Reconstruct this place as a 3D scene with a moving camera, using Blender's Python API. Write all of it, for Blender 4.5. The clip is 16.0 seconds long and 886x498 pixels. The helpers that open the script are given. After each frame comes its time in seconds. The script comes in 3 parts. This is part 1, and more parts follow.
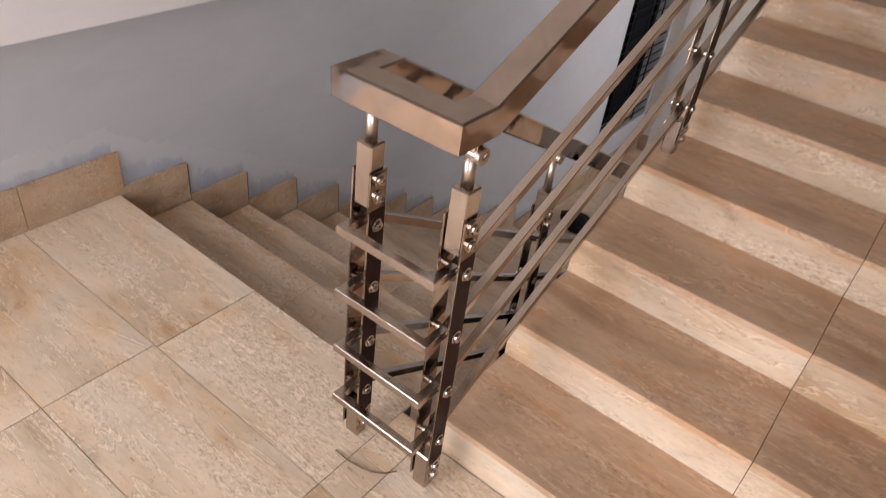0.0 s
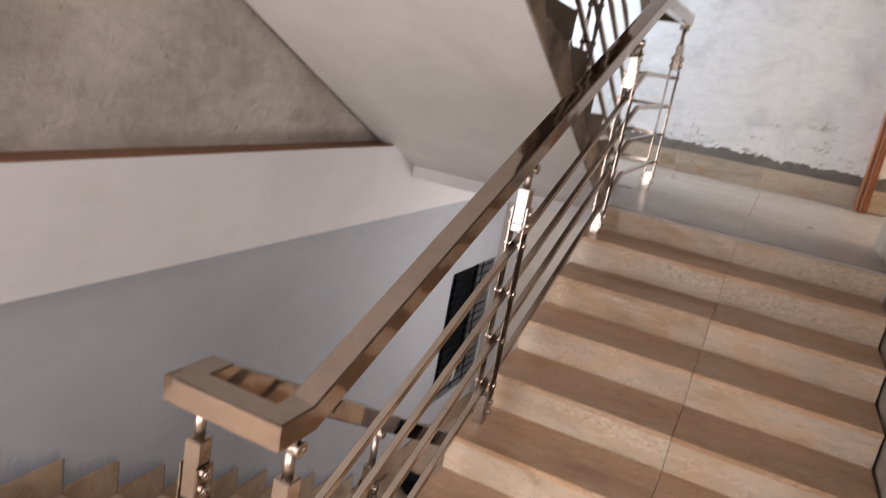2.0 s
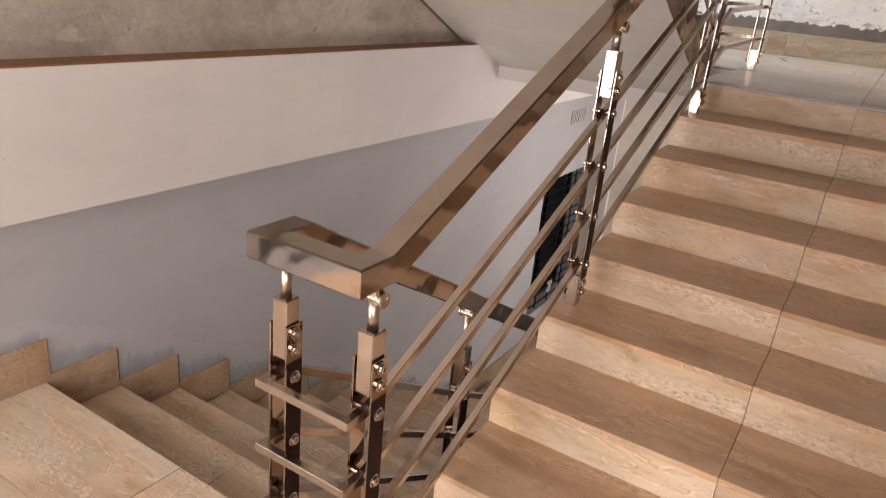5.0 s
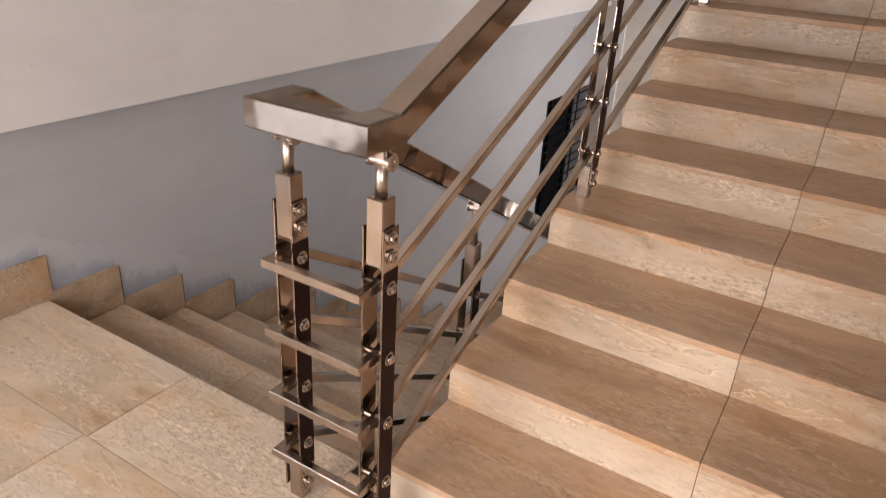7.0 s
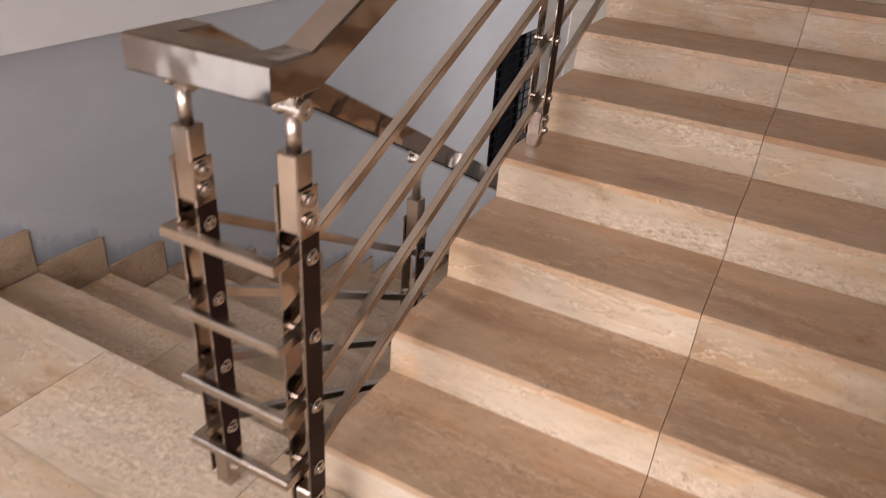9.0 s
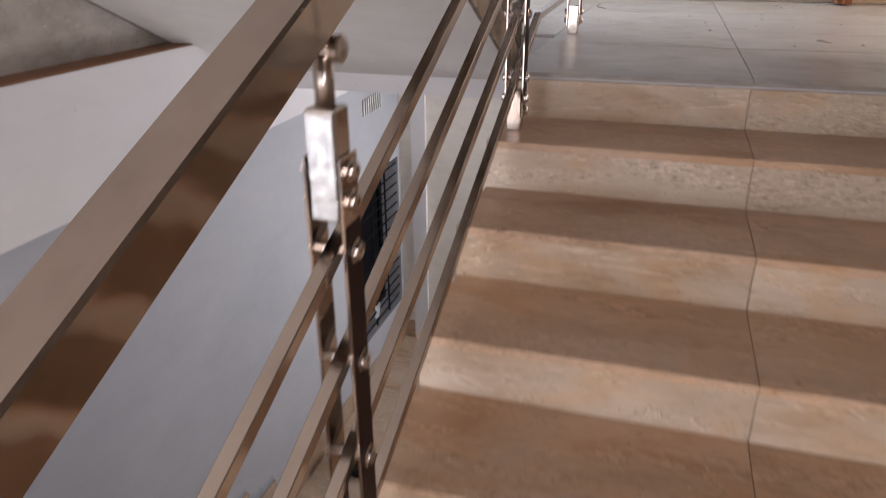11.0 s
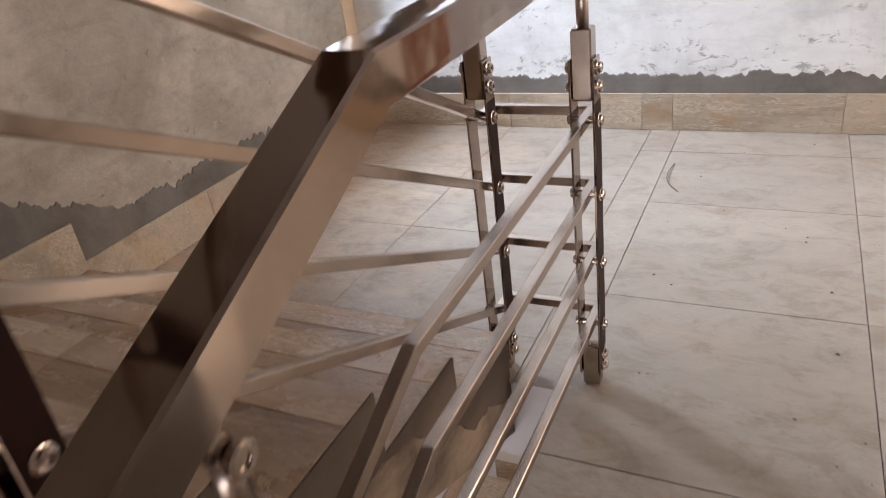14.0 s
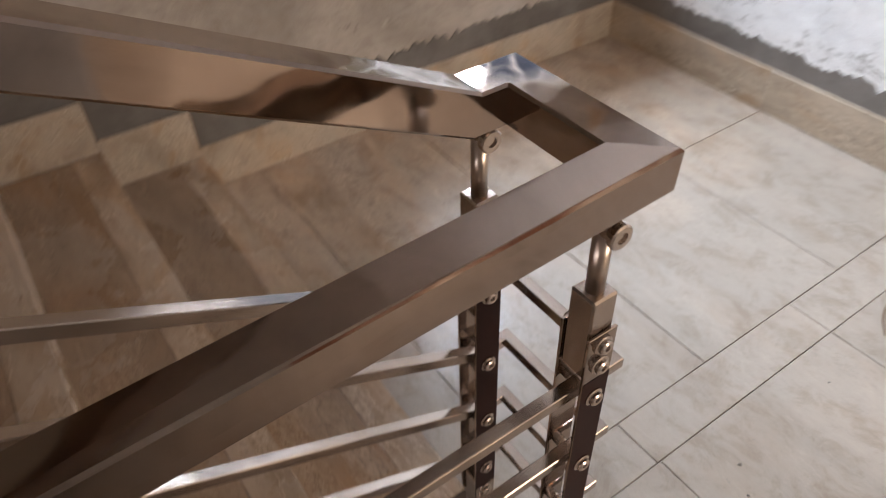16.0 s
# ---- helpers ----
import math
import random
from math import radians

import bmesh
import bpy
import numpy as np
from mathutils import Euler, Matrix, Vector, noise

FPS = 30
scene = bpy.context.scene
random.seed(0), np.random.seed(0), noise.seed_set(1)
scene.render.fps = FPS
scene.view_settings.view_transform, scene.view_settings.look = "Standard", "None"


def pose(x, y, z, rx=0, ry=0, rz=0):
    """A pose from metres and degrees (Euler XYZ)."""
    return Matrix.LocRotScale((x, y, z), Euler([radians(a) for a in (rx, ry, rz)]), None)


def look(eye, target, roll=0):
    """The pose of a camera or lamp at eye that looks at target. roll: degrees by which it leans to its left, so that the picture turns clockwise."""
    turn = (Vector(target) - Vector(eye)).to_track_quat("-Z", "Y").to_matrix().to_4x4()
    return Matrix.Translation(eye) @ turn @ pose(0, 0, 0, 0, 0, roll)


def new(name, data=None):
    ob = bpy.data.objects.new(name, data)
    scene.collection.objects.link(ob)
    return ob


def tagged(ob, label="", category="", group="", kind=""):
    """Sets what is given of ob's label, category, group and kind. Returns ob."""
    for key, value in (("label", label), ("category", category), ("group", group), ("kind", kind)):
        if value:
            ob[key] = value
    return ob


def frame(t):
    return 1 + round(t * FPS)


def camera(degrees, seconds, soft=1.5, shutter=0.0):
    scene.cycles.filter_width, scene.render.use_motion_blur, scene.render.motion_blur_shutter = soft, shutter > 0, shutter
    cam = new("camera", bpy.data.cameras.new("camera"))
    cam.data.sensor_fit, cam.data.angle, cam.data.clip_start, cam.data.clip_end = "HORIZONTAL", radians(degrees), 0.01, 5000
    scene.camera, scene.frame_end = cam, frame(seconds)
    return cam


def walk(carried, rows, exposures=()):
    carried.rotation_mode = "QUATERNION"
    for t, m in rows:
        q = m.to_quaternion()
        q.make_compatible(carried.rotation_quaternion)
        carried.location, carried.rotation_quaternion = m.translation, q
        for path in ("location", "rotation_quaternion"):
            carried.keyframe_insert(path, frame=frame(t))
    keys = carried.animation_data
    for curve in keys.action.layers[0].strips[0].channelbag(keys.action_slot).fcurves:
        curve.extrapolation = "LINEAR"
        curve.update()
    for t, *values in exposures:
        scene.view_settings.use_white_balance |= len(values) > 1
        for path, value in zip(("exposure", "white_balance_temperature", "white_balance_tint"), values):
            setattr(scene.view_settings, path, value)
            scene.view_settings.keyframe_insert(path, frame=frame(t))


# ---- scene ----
cam = camera(64.24, 16.0, soft=1.0, shutter=0.5)
PATH = [
    (0, 0.812, -1.028, 1.554, 53.11, -6.24, 38.54),
    (0.5, 0.865, -1.097, 1.610, 57.54, -8.09, 36.91),
    (1, 0.894, -1.116, 1.638, 62.41, -10.93, 33.29),
    (1.5, 0.901, -1.133, 1.686, 68.66, -10.98, 30.79),
    (2, 0.934, -1.160, 1.734, 75.41, -10.03, 26.24),
    (2.5, 0.957, -1.181, 1.779, 80.11, -7.25, 25.09),
    (3, 0.976, -1.188, 1.768, 81.03, -6.23, 25.55),
    (3.5, 0.960, -1.172, 1.724, 78.45, -6.00, 25.85),
    (4, 0.974, -1.160, 1.649, 74.15, -8.75, 31.17),
    (4.5, 1.000, -1.134, 1.601, 71.77, -5.11, 33.11),
    (4.7, 0.984, -1.126, 1.582, 70.29, -5.72, 32.87),
    (6.8, 0.964, -1.106, 1.414, 64.85, -3.31, 32.17),
    (7, 0.964, -1.115, 1.384, 64.27, -3.30, 32.10),
    (7.5, 0.956, -1.129, 1.322, 63.04, -4.23, 31.04),
    (8, 0.950, -1.159, 1.270, 62.09, -4.45, 30.97),
    (8.2, 0.943, -1.153, 1.268, 60.08, -3.89, 30.25),
    (10.3, 0.706, -0.232, 1.477, 63.69, -2.88, 22.75),
    (10.5, 0.640, -0.111, 1.488, 66.12, -3.88, 18.50),
    (11, 0.616, 0.259, 1.583, 66.27, 0.39, 16.95),
    (11.5, 0.577, 0.609, 1.732, 67.44, 2.07, 17.99),
    (12, 0.475, 0.883, 1.863, 68.68, 3.71, 12.52),
    (12.5, 0.485, 1.162, 1.947, 70.39, 8.17, 14.75),
    (13, 0.583, 1.447, 2.134, 69.56, 7.96, 20.59),
    (13.5, 0.644, 1.741, 2.220, 67.44, 6.36, 24.85),
    (14, 0.620, 1.937, 2.381, 62.39, 7.05, 24.68),
    (14.5, 0.577, 2.221, 2.434, 60.84, 7.95, 27.56),
    (15, 0.629, 2.433, 2.637, 59.29, 7.52, 33.55),
    (15.2, 0.656, 2.500, 2.659, 57.21, 8.83, 34.39),
    (15.5, 0.674, 2.638, 2.628, 57.50, 5.20, 41.05),
    (16, 0.643, 2.859, 2.717, 47.74, 1.70, 55.10),
]
EXPOSURES = [(0.0, 0.0, 6100, 14), (0.5, -0.02, 6250, 14), (1.5, -0.05, 6200, 13), (2.0, -0.1, 6150, 13), (2.5, -0.17, 6700, 16), (3.0, -0.17, 6800, 17), (3.5, -0.1, 6950, 18), (4.0, -0.02, 7350, 17),
             (4.5, 0.0, 7100, 17), (7.5, -0.06, 6400, 14), (10.5, -0.06, 5900, 14), (12.0, 0.24, 5750, 13), (12.5, 0.3, 6200, 12), (13.5, 0.26, 6050, 14), (15.0, -0.04, 6350, 15), (16.0, 0.02, 6250, 15)]
walk(cam, [(t, pose(x, y, z, rx, ry, rz)) for t, x, y, z, rx, ry, rz in PATH], EXPOSURES)

# ---------------------------------------------------------------- light
world = bpy.data.worlds.new("sky")
scene.world = world
world.use_nodes = True
wn = world.node_tree
sky = wn.nodes.new("ShaderNodeTexSky")
sky.sky_type = "NISHITA"
sky.sun_disc = False
sky.sun_elevation = radians(40)
sky.sun_rotation = radians(250)
wn.links.new(sky.outputs["Color"], wn.nodes["Background"].inputs["Color"])
wn.nodes["Background"].inputs["Strength"].default_value = 0.1

sun = new("sun", bpy.data.lights.new("sun", "SUN"))
sun.data.energy = 2.0
sun.data.angle = radians(0.5)
sun.data.color = (1.0, 0.95, 0.88)
sun.matrix_world = look((0, 0, 12), (0.3, 6.0, 5.0))


def area_lamp(name, place, target, wide, high, watts, colour):
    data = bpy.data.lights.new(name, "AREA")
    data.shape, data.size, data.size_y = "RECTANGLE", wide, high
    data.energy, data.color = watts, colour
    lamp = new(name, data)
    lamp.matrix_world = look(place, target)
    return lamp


area_lamp("hall_daylight", (2.1, -2.76, 1.5), (1.0, 0.0, 0.9), 1.0, 1.9, 76, (1.0, 0.95, 0.92))
# Second hall lamp, unseen, added to brighten the landing floor and risers
area_lamp("hall_left_daylight", (-0.68, -2.76, 1.27), (-0.6, 0.0, 0.9), 1.4, 2.2, 84, (1.0, 0.95, 0.92))
# Unseen lamp added to put a pale reflection on the handrail front
area_lamp("side_door_daylight", (-1.56, -2.0, 1.05), (0.4, -1.2, 0.7), 0.85, 1.9, 11, (0.9, 0.95, 1.0))
area_lamp("stair_window_daylight", (-2.5, 4.67, 3.30), (0.2, 4.35, 1.5), 0.7, 1.2, 335, (0.80, 0.90, 1.0))
# Warm fill added in the side room for the landing's orange ambient light
area_lamp("doorway_daylight", (3.6, 4.4, 2.62), (-1.5, 3.6, 2.1), 1.5, 1.0, 70, (1.0, 0.80, 0.58))
# No source known down here: fill lamp added to brighten lower wall and soffit
lower = area_lamp("lower_doorway_daylight", (2.1, 5.0, -0.5), (-1.2, 4.4, 0.9), 1.1, 1.7, 46, (1.0, 0.95, 0.9))
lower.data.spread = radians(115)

LAND = 9 * 0.135                   # height of the upper landing

# ---------------------------------------------------------------- materials


def material(name, rough=0.6, metal=0.0):
    m = bpy.data.materials.new(name)
    m.use_nodes = True
    b = m.node_tree.nodes["Principled BSDF"]
    b.inputs["Roughness"].default_value = rough
    b.inputs["Metallic"].default_value = metal
    return m, m.node_tree, b


def node(nt, kind, **values):
    nd = nt.nodes.new(kind)
    for key, value in values.items():
        nd.inputs[key.replace("_", " ")].default_value = value
    return nd


def ramp(nt, source, *stops):
    r = nt.nodes.new("ShaderNodeValToRGB")
    while len(r.color_ramp.elements) < len(stops):
        r.color_ramp.elements.new(0.5)
    for e, (at, col) in zip(r.color_ramp.elements, stops):
        e.position = at
        e.color = (*col, 1) if len(col) == 3 else (col[0], col[0], col[0], 1)
    nt.links.new(source, r.inputs["Fac"])
    return r.outputs["Color"]


def mix(nt, mode, fac, a, b):
    m = nt.nodes.new("ShaderNodeMix")
    m.data_type, m.blend_type = "RGBA", mode
    for sock, value in ((m.inputs[0], fac), (m.inputs[6], a), (m.inputs[7], b)):
        if hasattr(value, "is_linked"):
            nt.links.new(value, sock)
        elif isinstance(value, tuple):
            sock.default_value = (*value, 1)
        else:
            sock.default_value = value
    return m.outputs[2]


def place_coords(nt, scale, shuffle=0.0):
    """World position, scaled, and shifted at random from object to object."""
    geo = nt.nodes.new("ShaderNodeNewGeometry")
    mp = nt.nodes.new("ShaderNodeMapping")
    mp.inputs["Scale"].default_value = scale
    nt.links.new(geo.outputs["Position"], mp.inputs["Vector"])
    if shuffle:
        info = nt.nodes.new("ShaderNodeObjectInfo")
        mul = nt.nodes.new("ShaderNodeMath")
        mul.operation = "MULTIPLY"
        mul.inputs[1].default_value = shuffle
        nt.links.new(info.outputs["Random"], mul.inputs[0])
        nt.links.new(mul.outputs[0], mp.inputs["Location"])
    return mp.outputs["Vector"]


def noise_tex(nt, vec, scale, detail=6.0, rough=0.6, distort=0.0):
    n = node(nt, "ShaderNodeTexNoise", Scale=scale, Detail=detail, Roughness=rough, Distortion=distort)
    nt.links.new(vec, n.inputs["Vector"])
    return n.outputs["Fac"]


def bump(nt, b, height, strength, distance=0.01):
    bn = node(nt, "ShaderNodeBump", Strength=strength, Distance=distance)
    nt.links.new(height, bn.inputs["Height"])
    nt.links.new(bn.outputs["Normal"], b.inputs["Normal"])


def travertine(name, pale, mid, dark, rough=(0.22, 0.5), dust=0.0, spread=None):
    m, nt, b = material(name)
    cloud = noise_tex(nt, place_coords(nt, (1.3, 3.2, 3.8), 40.0), 1.5, 6, 0.55, 0.6)
    col = ramp(nt, cloud, (0.32, dark), (0.48, mid), (0.64, pale))
    ochre = noise_tex(nt, place_coords(nt, (1.6, 3.0, 3.0), 55.0), 2.0, 5, 0.55, 0.8)
    col = mix(nt, "MULTIPLY", 0.9, col, ramp(nt, ochre, (0.34, (0.97, 0.83, 0.67)), (0.47, (1.0, 0.97, 0.94)), (0.62, (0.93, 0.95, 0.97))))
    fine = noise_tex(nt, place_coords(nt, (8.0, 27.0, 27.0), 90.0), 2.0, 8, 0.68, 0.35)
    col = mix(nt, "MULTIPLY", 0.42, col, ramp(nt, fine, (0.33, (0.62, 0.54, 0.47)), (0.46, (1.0, 1.0, 1.0)), (0.66, (1.16, 1.15, 1.13))))
    # crusty bands along the grain, full of pale and dark flecks
    band = ramp(nt, noise_tex(nt, place_coords(nt, (0.75, 5.2, 6.0), 21.0), 1.3, 4, 0.55, 0.6), (0.52, (0.06,)), (0.6, (1.0,)))
    fleck = noise_tex(nt, place_coords(nt, (22.0, 52.0, 52.0), 33.0), 2.2, 8, 0.75, 0.5)
    flecks = ramp(nt, fleck, (0.36, tuple(c * 0.62 for c in dark)), (0.46, mid), (0.56, pale), (0.66, tuple(min(1.0, c * 1.4) for c in pale)))
    half = mix(nt, "MULTIPLY", 1.0, band, (0.82, 0.82, 0.82))
    col = mix(nt, "MIX", half, col, flecks)
    crack = noise_tex(nt, place_coords(nt, (0.8, 5.2, 5.8), 25.0), 1.7, 9, 0.62, 0.8)
    col = mix(nt, "MIX", ramp(nt, crack, (0.492, (0.0,)), (0.5, (0.5 if spread else 0.75,)), (0.507, (0.0,))), col, tuple(min(1.0, c * 1.3) for c in pale))
    col = mix(nt, "MIX", ramp(nt, crack, (0.478, (0.0,)), (0.486, (0.45 if spread else 0.6,)), (0.492, (0.0,))), col, tuple(c * 0.7 for c in dark))
    pits = noise_tex(nt, place_coords(nt, (26.0, 46.0, 46.0), 70.0), 1.5, 5, 0.7, 0.5)
    col = mix(nt, "MULTIPLY", 0.75, col, ramp(nt, pits, (0.29, (0.3, 0.2, 0.13)), (0.36, (1.0, 1.0, 1.0))))
    # small chips and scratches
    chip = noise_tex(nt, place_coords(nt, (50.0, 120.0, 120.0), 51.0), 1.0, 7, 0.72, 0.4)
    col = mix(nt, "MULTIPLY", 0.65, col, ramp(nt, chip, (0.3, (0.45, 0.36, 0.28)), (0.4, (1.0, 1.0, 1.0)), (0.64, (1.0, 1.0, 1.0)), (0.72, (1.3, 1.28, 1.25))))
    info = nt.nodes.new("ShaderNodeObjectInfo")
    col = mix(nt, "MULTIPLY", 1.0, col, ramp(nt, info.outputs["Random"], (0.0, (0.92, 0.9, 0.88)), (1.0, (1.05, 1.04, 1.03))))
    dirt = noise_tex(nt, place_coords(nt, (1.0, 1.0, 1.0)), 2.3, 7, 0.65, 0.4)
    if dust:
        cover = ramp(nt, dirt, (0.38, (dust * 0.2,)), (0.55, (dust,)))
        if spread:
            # cover also grows across x: warm left, cool right light put into the dust
            geo = nt.nodes.new("ShaderNodeNewGeometry")
            sep = nt.nodes.new("ShaderNodeSeparateXYZ")
            nt.links.new(geo.outputs["Position"], sep.inputs[0])
            light_across = nt.nodes.new("ShaderNodeMapRange")
            light_across.inputs["From Min"].default_value, light_across.inputs["From Max"].default_value = spread
            nt.links.new(sep.outputs["X"], light_across.inputs["Value"])
            patchy = nt.nodes.new("ShaderNodeMath")
            patchy.operation = "ADD"
            nt.links.new(light_across.outputs["Result"], patchy.inputs[0])
            nt.links.new(dirt, patchy.inputs[1])
            cover = ramp(nt, patchy.outputs[0], (0.35, (0.04,)), (0.62, (dust * 0.45,)), (1.0, (dust,)))
        col = mix(nt, "MIX", cover, col, (0.262, 0.242, 0.214))
        scuff = noise_tex(nt, place_coords(nt, (4.0, 6.0, 6.0), 17.0), 1.8, 10, 0.74, 0.5)
        col = mix(nt, "MULTIPLY", dust * 0.85, col, ramp(nt, scuff, (0.38, (0.7, 0.65, 0.59)), (0.5, (1.0, 1.0, 1.0)), (0.66, (1.12, 1.12, 1.12))))
    nt.links.new(col, b.inputs["Base Color"])
    nt.links.new(ramp(nt, dirt, (0.3, (rough[0],)), (0.7, (rough[1],))), b.inputs["Roughness"])
    bump(nt, b, pits, 0.14, 0.004)
    return m


def plaster(name, base, stain, patch=None, relief=0.25, low=0.35, high=0.62, scale=1.0, smears=0.35, pits=0.0, flakes=None):
    m, nt, b = material(name, 0.88)
    pos = place_coords(nt, (1.0, 1.0, 1.0))
    cloud = noise_tex(nt, pos, 1.1 * scale, 8, 0.62, 0.5)
    col = ramp(nt, cloud, (low, stain), (high, base))
    smear = noise_tex(nt, place_coords(nt, (2.0, 2.0, 7.0)), 1.6 * scale, 8, 0.7, 0.8)
    col = mix(nt, "MULTIPLY", smears, col, ramp(nt, smear, (0.32, (0.72, 0.7, 0.68)), (0.55, (1.0, 1.0, 1.0))))
    if patch:
        flake = noise_tex(nt, place_coords(nt, (3.2, 3.2, 5.0)), 1.5, 10, 0.68, 0.3)
        col = mix(nt, "MIX", ramp(nt, flake, (0.63, (0.0,)), (0.67, (0.85,))), col, patch)
    speck = noise_tex(nt, pos, 38.0, 6, 0.7)
    col = mix(nt, "MULTIPLY", 0.5, col, ramp(nt, speck, (0.24, (0.55, 0.52, 0.5)), (0.36, (1.0, 1.0, 1.0))))
    if flakes:
        where = noise_tex(nt, place_coords(nt, (1.5, 1.5, 4.5)), 1.3, 5, 0.6, 0.4)
        small = noise_tex(nt, place_coords(nt, (6.0, 6.0, 11.0)), 1.8, 12, 0.78, 0.5)
        # rising damp loosens the paint in a wandering band
        geo = nt.nodes.new("ShaderNodeNewGeometry")
        sep = nt.nodes.new("ShaderNodeSeparateXYZ")
        nt.links.new(geo.outputs["Position"], sep.inputs[0])
        damp = nt.nodes.new("ShaderNodeMapRange")
        damp.inputs["From Min"].default_value, damp.inputs["From Max"].default_value = LAND + 0.25, LAND + 0.75
        damp.inputs["To Min"].default_value, damp.inputs["To Max"].default_value = 0.16, -0.12
        nt.links.new(sep.outputs["Z"], damp.inputs["Value"])
        loose = nt.nodes.new("ShaderNodeMath")
        loose.operation = "ADD"
        nt.links.new(damp.outputs["Result"], loose.inputs[0])
        nt.links.new(where, loose.inputs[1])
        both = mix(nt, "MULTIPLY", 1.0, ramp(nt, loose.outputs[0], (0.5, (0.0,)), (0.6, (1.0,))), ramp(nt, small, (0.555, (0.0,)), (0.59, (0.9,))))
        col = mix(nt, "MIX", both, col, flakes)
    if pits:
        hole = noise_tex(nt, place_coords(nt, (1.0, 1.0, 1.0)), 21.0, 4, 0.62, 0.3)
        col = mix(nt, "MULTIPLY", pits, col, ramp(nt, hole, (0.29, (0.22, 0.18, 0.15)), (0.335, (1.0, 1.0, 1.0))))
        trowel = noise_tex(nt, place_coords(nt, (2.2, 2.2, 3.4)), 3.2, 9, 0.72, 1.2)
        col = mix(nt, "MULTIPLY", pits, col, ramp(nt, trowel, (0.36, (0.7, 0.67, 0.63)), (0.5, (1.0, 1.0, 1.0)), (0.66, (1.18, 1.17, 1.15))))
    nt.links.new(col, b.inputs["Base Color"])
    grain = noise_tex(nt, pos, 14.0, 10, 0.72, 0.2)
    bump(nt, b, grain, relief, 0.012)
    return m


def steel(name, tint, rough, spread=0.12, wavy=0.04):
    m, nt, b = material(name, rough, 1.0)
    b.inputs["Base Color"].default_value = (*tint, 1)
    smear = noise_tex(nt, place_coords(nt, (1.0, 1.0, 1.0)), 9.0, 6, 0.65, 0.6)
    nt.links.new(ramp(nt, smear, (0.3, (rough,)), (0.7, (rough + spread,))), b.inputs["Roughness"])
    nt.links.new(ramp(nt, smear, (0.25, tuple(c * 0.8 for c in tint)), (0.6, tint)), b.inputs["Base Color"])
    wave = noise_tex(nt, place_coords(nt, (1.0, 1.0, 1.0)), 6.0, 2, 0.4)
    bump(nt, b, wave, wavy, 0.012)
    return m


def plain(name, colour, rough=0.6, metal=0.0, grain=20.0, depth=0.15):
    m, nt, b = material(name, rough, metal)
    n = noise_tex(nt, place_coords(nt, (1.0, 1.0, 1.0)), grain, 6, 0.65, 0.2)
    nt.links.new(ramp(nt, n, (0.3, tuple(c * 0.75 for c in colour)), (0.62, colour)), b.inputs["Base Color"])
    bump(nt, b, n, depth, 0.004)
    return m


M_TILE = travertine("travertine_tile", (0.66, 0.545, 0.42), (0.57, 0.445, 0.32), (0.44, 0.32, 0.21))
# Same tile as M_TILE, browner: the dimmer light on treads is in its colour
M_TREAD_SHADED = travertine("shaded_travertine_tread", (0.615, 0.43, 0.29), (0.53, 0.355, 0.226), (0.40, 0.25, 0.15), (0.25, 0.5))
# Landing tile: real dust plus the left-to-right change of light in its colour
M_TILE_DUSTY_LIT = travertine("dusty_lit_travertine_tile", (0.56, 0.44, 0.335), (0.48, 0.365, 0.265), (0.37, 0.265, 0.18), (0.27, 0.46), 0.78, (-1.2, 0.5))
M_TILE_WORN = travertine("worn_travertine_tile", (0.58, 0.45, 0.33), (0.49, 0.365, 0.255), (0.37, 0.26, 0.17), (0.16, 0.38), 0.2)
# back of the left treads, darker than their front strips
M_TREAD_BACK = travertine("dark_brown_tread", (0.42, 0.30, 0.20), (0.34, 0.232, 0.148), (0.235, 0.15, 0.092), (0.16, 0.4), 0.2)
M_SKIRT = travertine("skirting_tile", (0.44, 0.33, 0.23), (0.375, 0.27, 0.183), (0.265, 0.18, 0.115), (0.3, 0.55))
M_SKIRT_PALE = travertine("pale_skirting_tile", (0.50, 0.43, 0.34), (0.43, 0.36, 0.28), (0.33, 0.265, 0.195), (0.3, 0.55))
M_GROUT = plain("grout", (0.16, 0.12, 0.09), 0.9)
# Lower wall tone, greyer and darker than the white beam above it
M_LILAC = plaster("grey_lilac_wall", (0.425, 0.422, 0.435), (0.37, 0.368, 0.384), None, 0.12, 0.3, 0.62, 0.8, 0.18)
M_PAINT = plaster("white_wall_paint", (0.70, 0.665, 0.65), (0.63, 0.60, 0.585), None, 0.12, 0.3, 0.62, 0.8, 0.15)
M_CREAM = plaster("cream_wall_paint", (0.72, 0.66, 0.58), (0.64, 0.58, 0.5), None, 0.12)
# ochre that carries the warm light on the landing's wall corner
M_CORNER_LIT = plaster("warm_lit_plaster", (0.70, 0.55, 0.40), (0.6, 0.45, 0.31), None, 0.2)
# Wall paint made lighter, missing light on the soffit put into its colour
M_SOFFIT = plaster("brightened_soffit_paint", (0.77, 0.74, 0.695), (0.68, 0.65, 0.605), None, 0.15, 0.3, 0.62, 1.2, 0.2)
M_RENDER = plaster("raw_cement_render", (0.47, 0.415, 0.355), (0.32, 0.275, 0.23), (0.46, 0.405, 0.345), 0.6, 0.34, 0.6, 1.7, 0.45, 0.42)
M_WHITEWASH = plaster("patchy_whitewash", (0.8, 0.8, 0.79), (0.62, 0.62, 0.615), None, 0.6, 0.3, 0.5, 2.0, 0.35, 0.12, (0.36, 0.35, 0.33))
M_CEMENT = plaster("grey_cement", (0.195, 0.178, 0.158), (0.125, 0.11, 0.096), None, 0.4, 0.35, 0.6, 3.0)
